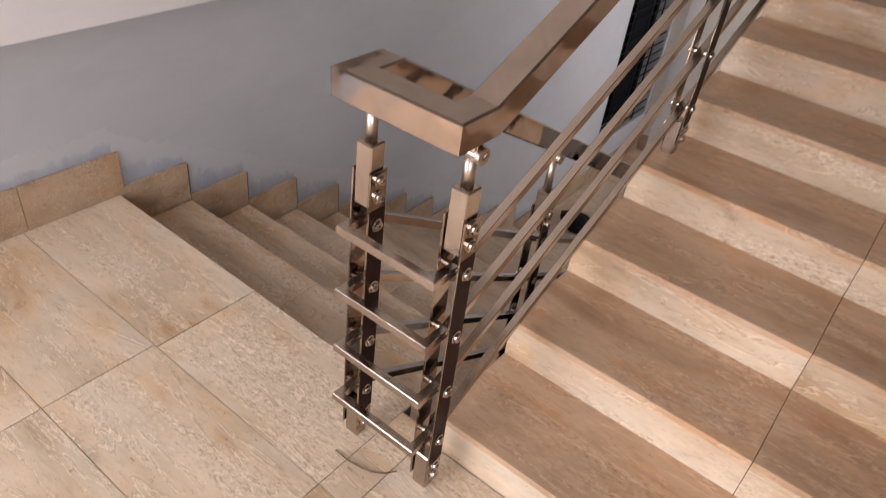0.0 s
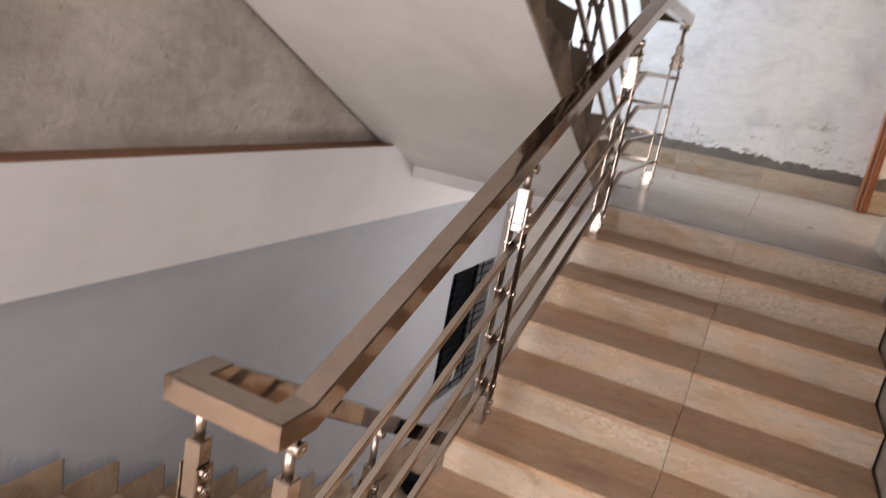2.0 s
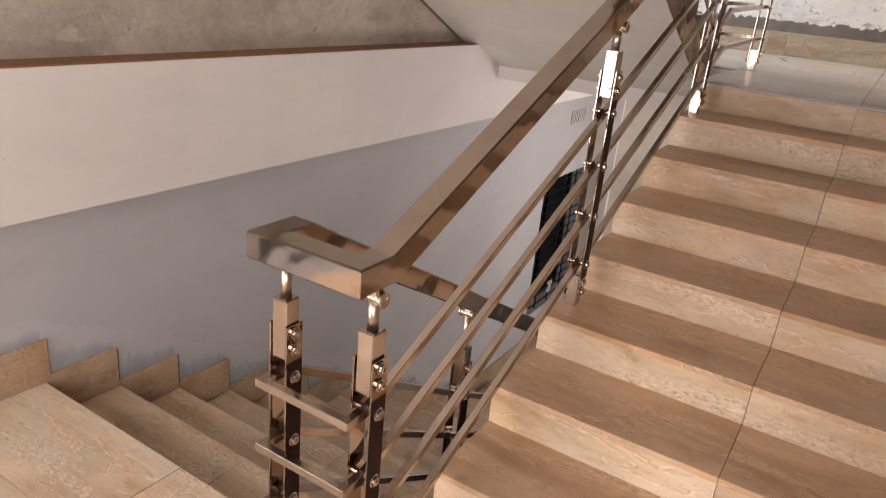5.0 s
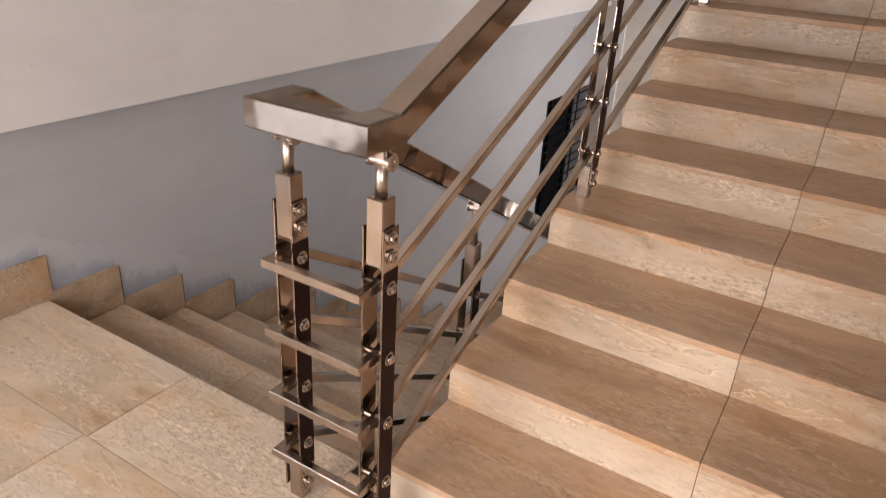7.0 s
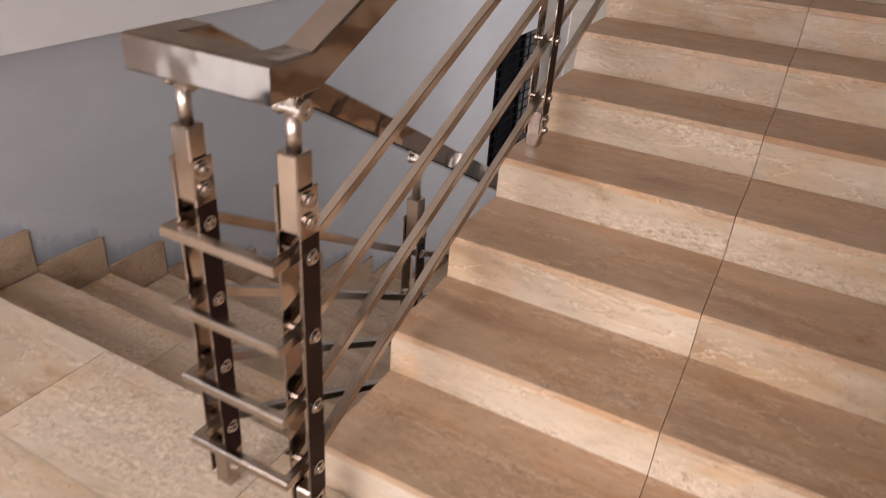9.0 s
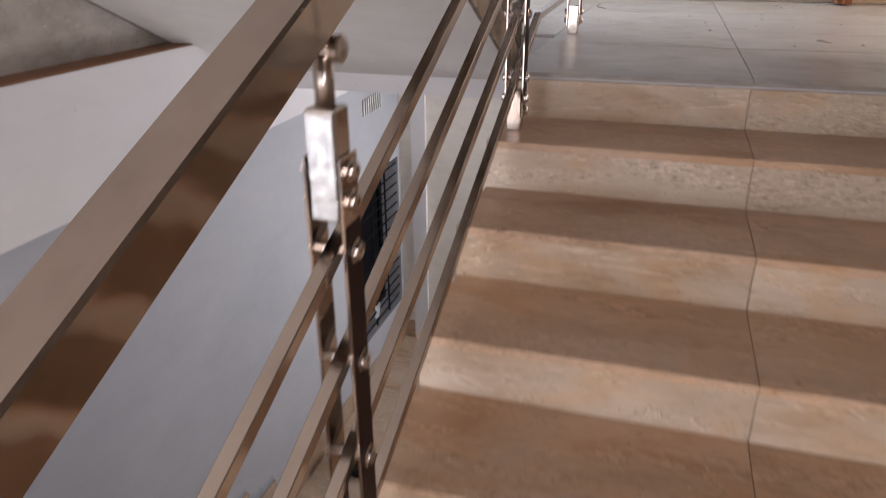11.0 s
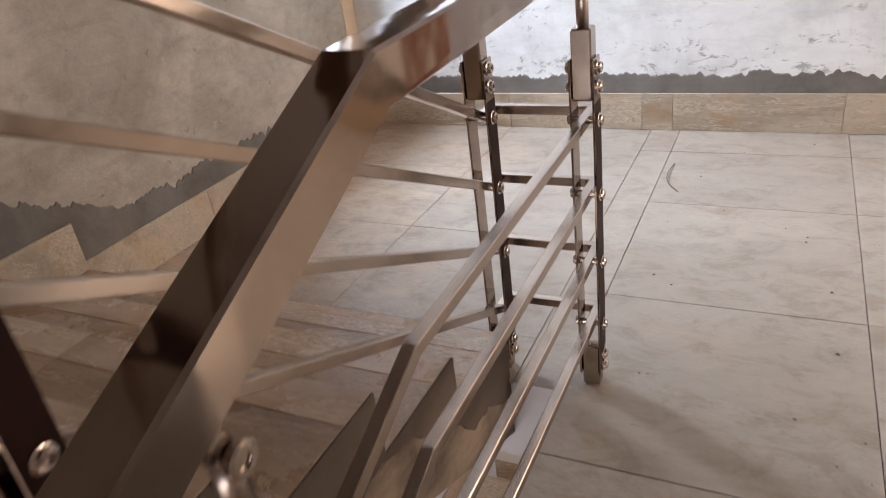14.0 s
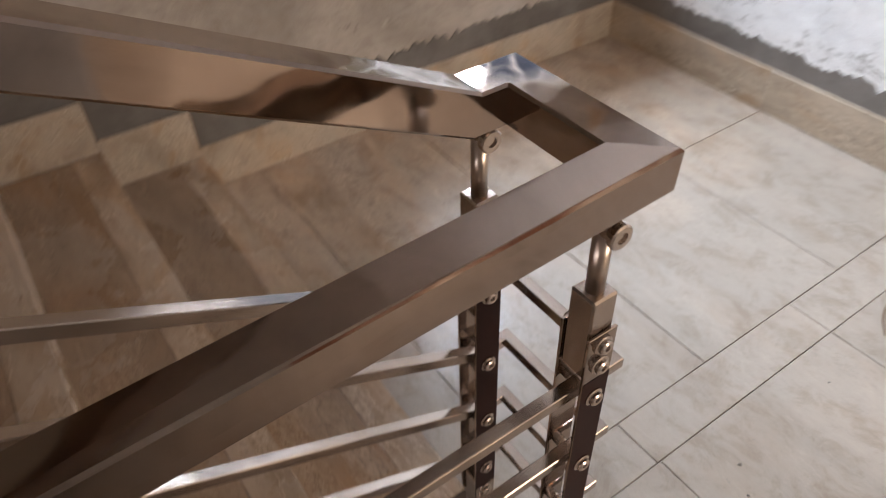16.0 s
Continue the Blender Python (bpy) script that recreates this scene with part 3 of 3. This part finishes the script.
def ragged_strip(name, along, foot, crest, face, seed, mat, axis, label, steps=0.012, wild=0.012, thick=0.005):
    """A strip with a ragged upper edge on a wall: axis 'y' (wall at x = face) or 'x' (wall at y = face); foot and crest give its heights."""
    rnd = random.Random(seed)
    bm = bmesh.new()
    uv = bm.loops.layers.uv.new("UVMap")
    a, b = along
    n = max(4, int(abs(b - a) / steps))
    prev = None
    for i in range(n + 1):
        s = a + (b - a) * i / n
        top = crest(s) + wild * 2.4 * noise.noise((s * 7, seed, 0)) + wild * 1.6 * noise.noise((s * 31, seed, 3)) + rnd.uniform(-1, 1) * wild * 0.35
        pt = lambda z, out: (face + out, s, z) if axis == "y" else (s, face - out, z)
        cur = [bm.verts.new(pt(z, out)) for z, out in ((foot(s), 0.0), (foot(s), thick), (top - 0.004, thick), (top, 0.0))]
        if prev:
            for j in range(3):
                f = bm.faces.new((prev[j], cur[j], cur[j + 1], prev[j + 1]))
                for loop, v in zip(f.loops, (j, j, j + 1, j + 1)):
                    loop[uv].uv = (s, 0.0 if v < 2 else 1.0)
        prev = cur
    bmesh.ops.recalc_face_normals(bm, faces=bm.faces[:])
    return structure(part(name, bm, mat), label, "wall patch")


SK = 0.176
straight_skirting("baseboard_lower", [(WLOW, WLOW + 0.013, a, b, 0.001, SK) for a, b in ((-3.3, -2.46), (-1.54, -1.2), (-1.2, -0.6), (-0.598, -0.268), (-0.266, YD + 0.02))],
                  M_SKIRT, "travertine skirting tiles along the landing wall")
sawtooth_skirting("baseboard_down", WLOW, YD + 11 * TD, DEEP, -1, 12, RD, TD, SK, M_SKIRT, "stepped travertine skirting tiles beside the downward flight")
straight_skirting("baseboard_deep", [(WLOW, WLOW + 0.013, YD + 11 * TD, YFL, DEEP, DEEP + SK), (WLOW + 0.013, 0.3, YFL - 0.013, YFL, DEEP, DEEP + SK)],
                  M_SKIRT, "skirting tiles of the landing below")
sawtooth_skirting("baseboard_left", WUP, YU, LAND, -1, 12, RL, TL, SK, M_SKIRT_PALE, "stepped travertine skirting tiles beside the left flight")
straight_skirting("baseboard_upper", [(WUP, WUP + 0.013, a, b, LAND + 0.001, LAND + 0.172) for a, b in ((YU + 0.002, 3.9), (3.902, 4.6), (4.602, YF))]
                  + [(a, b, YF - 0.013, YF, LAND + 0.001, LAND + 0.175) for a, b in ((WUP + 0.013, -0.66), (-0.658, 0.0), (0.002, 0.14), (0.142, 0.835), (0.837, 1.54), (1.63, 2.5), (2.502, 3.4))]
                  + [(XW - 0.013, XW, 2.45, 3.1, LAND + 0.001, LAND + 0.172), (XW - 0.013, XW + 0.2, 3.1, 3.113, LAND + 0.001, LAND + 0.172)],
                  M_SKIRT_PALE, "beige skirting tiles round the upper landing")
down_foot = lambda s: -(min(11, int((s - YD) / TD)) + 1) * RD + SK - 0.003
left_foot = lambda s: LAND + (min(11, int((YU - s) / TL)) + 1) * RL + SK - 0.003
ragged_strip("wash_strip", (YD + 0.002, YD + 12 * TD), down_foot, lambda s: -(s - YD) / TD * RD + SK + 0.085, WLOW, 3, M_WASH, "y",
             "grey smeared cement wash above the stepped skirting", 0.012, 0.012, 0.0008)
ragged_strip("wash_strip", (-1.54, YD), lambda s: SK - 0.003, lambda s: SK + 0.095, WLOW, 5, M_WASH, "y", "grey smeared cement wash above the landing skirting", 0.012, 0.012, 0.0008)
ragged_strip("cement_strip", (0.1, YU), left_foot, lambda s: LAND + (YU - s) / TL * RL + RL + SK + 0.07, WUP, 8, M_CEMENT, "y",
             "dark grey cement strip with a ragged edge beside the steps", 0.008, 0.018)
ragged_strip("cement_strip", (YU, YF), lambda s: LAND + 0.17, lambda s: LAND + 0.272 + (0.10 * max(0.0, 1 - (s - YU) / 0.25)), WUP, 9, M_CEMENT, "y", "dark grey cement strip above the landing skirting", 0.008, 0.014)
ragged_strip("cement_strip", (WUP, 1.545), lambda s: LAND + 0.173, lambda s: LAND + 0.262, YF, 11, M_CEMENT, "x", "dark grey cement strip with a ragged edge on the end wall", 0.008, 0.014)
ragged_strip("cement_strip", (1.63, 4.0), lambda s: LAND + 0.173, lambda s: LAND + 0.28, YF, 12, M_CEMENT, "x", "dark grey cement strip on the side room wall", 0.008, 0.014)
d = part("ledge_dust", box(WUP + 0.001, WBAND - 0.004, -1.54, 3.0, 1.164, 1.172, 0.002), M_DUST)
structure(d, "brown brick dust lying on the beam ledge", "dust")

# ---------------------------------------------------------------- railing
rail = tagged(new("stair_railing"), "polished steel railing with square bars running round the stairwell", "railing")
HW, HH = 0.064, 0.062
ZB, ZT = 1.045 - HH / 2, 2.28 - HH / 2
X1, X2, X3, X4 = -0.017, 0.217, 0.232, 0.009
path = [(X1, 3.05, ZB - 3.106 * 0.55), (X1, -0.056, ZB), (X1, -0.148, ZB), (X2, -0.148, ZB), (X2, -0.068, ZB),
        (X2 + 0.018, 2.52, ZT - 0.030), (X3, 3.393, ZT), (X4, 3.393, ZT), (X4, 3.316, ZT), (X4 - 0.005, 0.15, ZT + 3.166 * 0.495)]
part("handrail", sweep(path, HW, HH, 0.004), M_STEEL, rail, "satin polished rectangular steel handrail")

# each post stands at (x, y, floor) with its four bar heights above the floor
BARS = (0.0, 0.17, 0.34, 0.51)


def base_box():
    return box(-0.021, 0.021, -0.019, 0.019, 0.0, 0.115, 0.003)


def bolt_mesh():
    bm = bmesh.new()
    lathe(bm, (0, 0, 0), (1, 0, 0), [(0, 0.0155), (0.003, 0.0155), (0.004, 0.0135), (0.0045, 0.0115), (0.009, 0.0115), (0.011, 0.009), (0.0105, 0.0045), (0.007, 0.004)], 16)
    return bm


post_proto = {}


def post(x, y, z, top_bar, knuckle, tilt, wrapped=False):
    """One post: base box, two plates, spacers, head box, pin and knuckle under the handrail."""
    p = part("post", base_box(), M_STEEL_SATIN, rail, "square steel post foot") if "post" not in post_proto else again(post_proto["post"], "post", rail)
    post_proto.setdefault("post", p)
    p.location = (x, y, z)

    def sub(name, key, make, mat, m, smooth=False):
        if key in post_proto:
            o = again(post_proto[key], name, p, m)
        else:
            o = part(name, make(), mat, p, "", smooth)
            o.matrix_local = m
            post_proto[key] = o
        return o

    flat = lambda *a: pose(*a)
    head = top_bar + 0.045
    for s in (-1, 1):
        sub("plate", ("plate", round(top_bar, 3)), lambda: box(-0.0025, 0.0025, -0.025, 0.025, 0.035, head + 0.085, 0.001), M_STEEL, flat(s * 0.0242, 0, 0))
        for h in [0.055, 0.09, head + 0.025, head + 0.065] + [top_bar - b for b in BARS]:
            sub("bolt", "bolt", bolt_mesh, M_BOLT, pose(s * 0.0267, 0, h, 0, 0, 0 if s > 0 else 180))
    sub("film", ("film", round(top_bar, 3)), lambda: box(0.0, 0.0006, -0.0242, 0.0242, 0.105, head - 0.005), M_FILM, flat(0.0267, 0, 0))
    if wrapped:
        sub("foil", "foil", lambda: box(-0.018, 0.018, -0.0232, -0.0213, 0.004, 0.138, 0.0008), M_FOIL, flat(0, 0, head))["label"] = "crinkled white foil on the head box"
    sub("head_box", "head", lambda: box(-0.021, 0.021, -0.021, 0.021, 0.0, 0.145, 0.003), M_STEEL_SATIN, flat(0, 0, head))
    for b in BARS:
        def sp():
            bm = bmesh.new()
            cylinder(bm, (-0.0217, 0, 0), (0.0217, 0, 0), 0.009, 14)
            return bm
        sub("spacer", "spacer", sp, M_BOLT, flat(0, 0, top_bar - b))

    def pin():
        bm = bmesh.new()
        cylinder(bm, (0, 0, head + 0.14), (0, 0, knuckle - 0.004), 0.0125, 18)
        return bm
    sub("pin", ("pin", round(head, 3), round(knuckle, 3)), pin, M_BRIGHT, flat(0, 0, 0), True)

    def knob():
        bm = bmesh.new()
        lathe(bm, (-0.03, 0, 0), (1, 0, 0), [(0, 0.010), (0.002, 0.0155), (0.008, 0.0155), (0.009, 0.0125), (0.047, 0.0125), (0.048, 0.017), (0.056, 0.0175), (0.058, 0.015), (0.058, 0.008), (0.055, 0.0075)], 20)
        return bm
    sub("knuckle", "knob", knob, M_BOLT, flat(0, 0, knuckle))

    def saddle():
        bm = bmesh.new()
        add_box(bm, -0.012, 0.016, -0.012, 0.012, 0.0, 0.05)
        bmesh.ops.bevel(bm, geom=bm.edges[:], offset=0.004, segments=2, affect="EDGES")
        return bm
    sub("saddle", "saddle", saddle, M_STEEL_SATIN, pose(0, 0, knuckle, tilt, 0, 0))
    return p


RB = 0.69
POSTS = [
    (0.223, -0.101, 0.0, 0.696, 0.958, 0), (-0.014, -0.101, 0.0, 0.690, 0.958, 0),
    (0.225, 1.043, 4 * R, 0.666, 0.925, 24, True), (0.225, 2.236, 8 * R, 0.656, 0.908, 24),
    (0.239, 3.346, LAND, 0.687, 0.978, 0), (0.001, 3.348, LAND, 0.687, 0.978, 0),
    (-0.002, 2.205, LAND + 4 * RL, 0.692, 0.995, -26), (-0.002, 1.06, LAND + 8 * RL, 0.705, 1.0, -26),
    (-0.014, 0.74, -3 * RD, 0.674, 0.985, -29), (-0.014, 1.90, -7 * RD, 0.674, 0.965, -29), (-0.014, 3.0, -11 * RD, 0.674, 0.96, -29)]
for row in POSTS:
    post(*row)

BW = 0.021
for i, b in enumerate(BARS):
    z0, z1 = 0.696 - b, LAND + 0.687 - b
    zm, zn = 4 * R + 0.666 - b, 8 * R + 0.656 - b
    zd = -3 * RD + 0.674 - b
    run = [(-0.014, 3.0, zd - 2.26 * 0.537), (-0.014, 0.74, zd), (-0.016, -0.09, z0), (-0.016, -0.170, z0),
           (0.223, -0.170, z0), (0.223, -0.101, z0), (0.225, 1.043, zm)]
    run2 = [(0.225, 1.043, zm), (0.225, 2.236, zn), (0.226, 2.55, z1 - 0.030), (0.239, 3.346, z1), (0.239, 3.411, z1), (0.001, 3.411, z1), (0.001, 3.350, z1),
            (-0.002, 2.205, LAND + 4 * RL + 0.692 - b), (-0.002, 0.2, LAND + 4 * RL + 0.692 - b + 2.04 * 0.485)]
    part("bar", sweep(run, BW, BW, 0.0015), M_STEEL_SATIN, rail)
    part("bar", sweep(run2, BW, BW, 0.0015), M_STEEL_SATIN, rail)

# ---------------------------------------------------------------- windows and doorway


def lower_window():
    y0, y1, z0, z1 = 4.56, 5.60, -1.41, -0.07
    wdw = structure(new("window_lower"), "dark window with black horizontal bars", "window")
    part("window_frame", boxes((WLOW - 0.20, WLOW - 0.16, y0, y0 + 0.05, z0, z1), (WLOW - 0.20, WLOW - 0.16, y1 - 0.05, y1, z0, z1),
                               (WLOW - 0.20, WLOW - 0.16, y0 + 0.05, y1 - 0.05, z1 - 0.05, z1), (WLOW - 0.20, WLOW - 0.16, y0 + 0.05, y1 - 0.05, z0, z0 + 0.05),
                               (WLOW - 0.20, WLOW - 0.16, 5.05, 5.10, z0 + 0.05, z1 - 0.05)), M_BLACK, wdw)
    part("pane", boxes((WLOW - 0.19, WLOW - 0.185, y0 + 0.04, y1 - 0.04, z0 + 0.04, z1 - 0.04)), M_GLASS, wdw)
    n = 15
    for i in range(n):
        z = z0 + 0.06 + (z1 - z0 - 0.12) * i / (n - 1)
        bm = bmesh.new()
        cylinder(bm, (WLOW - 0.02, y0, z), (WLOW - 0.02, y1, z), 0.006, 8)
        part("window_bar", bm, M_BLACK, wdw)
    for y in (4.8, 5.08, 5.36):
        part("window_bar", box(WLOW - 0.034, WLOW - 0.028, y - 0.012, y + 0.012, z0, z1), M_BLACK, wdw)


lower_window()


def upper_window():
    y0, y1, z0, z1 = 4.27, 5.14, 2.10, 3.58
    wdw = structure(new("window_upper"), "white barred stair window with a projecting sill", "window")
    part("window_sill", box(WUP - 0.17, WUP + 0.004, y0 + 0.001, y1 - 0.001, z0 - 0.004, z0 + 0.008, 0.002), M_WHITE, wdw)
    xf = WUP - 0.10
    part("window_frame", boxes((xf - 0.02, xf + 0.02, y0, y0 + 0.03, z0, z1), (xf - 0.02, xf + 0.02, y1 - 0.03, y1, z0, z1),
                               (xf - 0.02, xf + 0.02, y0 + 0.03, y1 - 0.03, z1 - 0.03, z1), (xf - 0.02, xf + 0.02, y0 + 0.03, y1 - 0.03, z0 + 0.004, z0 + 0.03)), M_WHITE, wdw)
    for i in range(1, 5):
        y = y0 + (y1 - y0) * i / 5
        part("window_bar", box(xf - 0.006, xf + 0.006, y - 0.006, y + 0.006, z0 + 0.03, z1 - 0.03), M_WHITE, wdw)
    for i in range(1, 14):
        z = z0 + (z1 - z0) * i / 14
        part("window_bar", box(xf - 0.012, xf - 0.006, y0 + 0.03, y1 - 0.03, z - 0.006, z + 0.006), M_WHITE, wdw)


upper_window()


def wall_vent():
    y0, y1, z0, z1 = 4.92, 5.27, 0.41, 0.53
    v = tagged(new("air_vent"), "small grey slotted air vent below the wall beam", "vent")
    v.location = (WLOW, 0, 0)
    part("backing", box(0.0005, 0.004, y0, y1, z0, z1), M_CEMENT, v)
    for i in range(9):
        y = y0 + 0.01 + (y1 - y0 - 0.02) * i / 8
        part("slat", box(0.004, 0.012, y - 0.006, y + 0.006, z0, z1, 0.001), M_PAINT, v)


wall_vent()


def door_frame():
    d = structure(new("door_1"), "red-brown timber door frame at the side room opening", "door frame")
    bm = box(1.548, 1.628, 5.10, YF - 0.001, LAND + 0.001, 3.32, 0.005, 2)
    part("jamb", bm, M_TIMBER, d)
    part("jamb_stop", box(1.575, 1.605, 5.075, 5.10, LAND + 0.001, 3.26, 0.004), M_TIMBER, d)
    part("lintel", box(1.548, 1.628, 3.1, 5.10, 3.24, 3.32, 0.005), M_TIMBER, d)


door_frame()

# ---------------------------------------------------------------- small things


def conduit_slot():
    s = tagged(new("wiring_slot"), "open brick slot in the end wall with red wires hanging out", "wall box")
    s.location = (0, YF, 0)
    # black plate on the wall face: the slot's inner shade as colour
    part("recess", box(-0.07, 0.28, -0.004, -0.0005, 2.795, 2.86), M_BLACK, s)
    for i in range(4):
        part("brick", box(-0.06 + i * 0.085, 0.01 + i * 0.085, -0.008, -0.003, 2.80, 2.845 + 0.006 * (i % 2), 0.002), M_BRICK, s)
    for i, dx in enumerate((0.02, 0.035, 0.05)):
        tube("wire", [(0.06 + dx, -0.006, 2.80), (0.055 + dx * 1.2, -0.02, 2.74), (0.05 + dx * (1.6 - i * 0.5), -0.012, 2.67 + 0.02 * i)], 0.004, M_WIRE, s)


conduit_slot()


def straw(points, label):
    ob = tube("straw", points, 0.0019, M_STRAW)
    tagged(ob, label, "straw")
    return ob


straw([(0.215, 4.813, LAND + 0.003), (0.205, 4.70, LAND + 0.006), (0.225, 4.60, LAND + 0.004), (0.27, 4.53, LAND + 0.003)], "dry curved straw lying on the dusty landing tiles")
straw([(0.0, -0.19, 0.003), (0.06, -0.19, 0.006), (0.13, -0.165, 0.004), (0.16, -0.13, 0.003)], "dry brown straw lying beside the railing foot")


def scrap():
    bm = bmesh.new()
    rnd = random.Random(4)
    grid = [[bm.verts.new((WLOW + 0.01 + 0.02 * rnd.random(), 4.93 + 0.03 * i + 0.01 * rnd.random(), -1.27 + 0.03 * j + 0.012 * rnd.random())) for j in range(5)] for i in range(4)]
    for i in range(3):
        for j in range(4):
            bm.faces.new((grid[i][j], grid[i + 1][j], grid[i + 1][j + 1], grid[i][j + 1]))
    bmesh.ops.solidify(bm, geom=bm.faces[:], thickness=0.002)
    return tagged(part("plastic_scrap", bm, M_PAPER), "crumpled white plastic scrap caught on the window bars", "scrap")


scrap()

pil = part("trim_pilaster", box(-1.31, -1.18, YFL - 0.03, YFL, DEEP, LAND - 0.285, 0.004), M_PAINT)
structure(pil, "shallow white pilaster on the lower end wall", "trim")


def bag():
    bm = bmesh.new()
    bmesh.ops.create_icosphere(bm, subdivisions=3, radius=0.13)
    for v in bm.verts:
        k = 1 + 0.35 * noise.noise(v.co * 9) + 0.2 * noise.noise(v.co * 23)
        v.co = Vector((v.co.x * k * 1.1, v.co.y * k * 0.9, max(-0.06, v.co.z * k * 0.6)))
        v.co += Vector((-1.12, 3.83, DEEP + 0.061))
    return tagged(part("plastic_bag", bm, M_BLACK), "crumpled black plastic bag on the landing below", "bag")


bag()


def grit():
    """Small crumbs of mortar scattered over the upper landing."""
    rnd = random.Random(21)
    bm = bmesh.new()
    for _ in range(46):
        x, y = rnd.uniform(0.25, 1.45), rnd.uniform(2.6, 5.2)
        r = rnd.uniform(0.002, 0.006)
        vs = [bm.verts.new((x + r * rnd.uniform(0.6, 1.3) * math.cos(a), y + r * rnd.uniform(0.6, 1.3) * math.sin(a), LAND + 0.0006)) for a in (0.3, 1.7, 2.9, 4.2, 5.4)]
        top = bm.verts.new((x, y, LAND + r * rnd.uniform(0.6, 1.0)))
        for a, b in zip(vs, vs[1:] + vs[:1]):
            bm.faces.new((a, b, top))
        bm.faces.new(vs[::-1])
    return tagged(part("grit", bm, M_CEMENT), "dark mortar crumbs scattered on the dusty landing", "grit", "", "stuff")


grit()
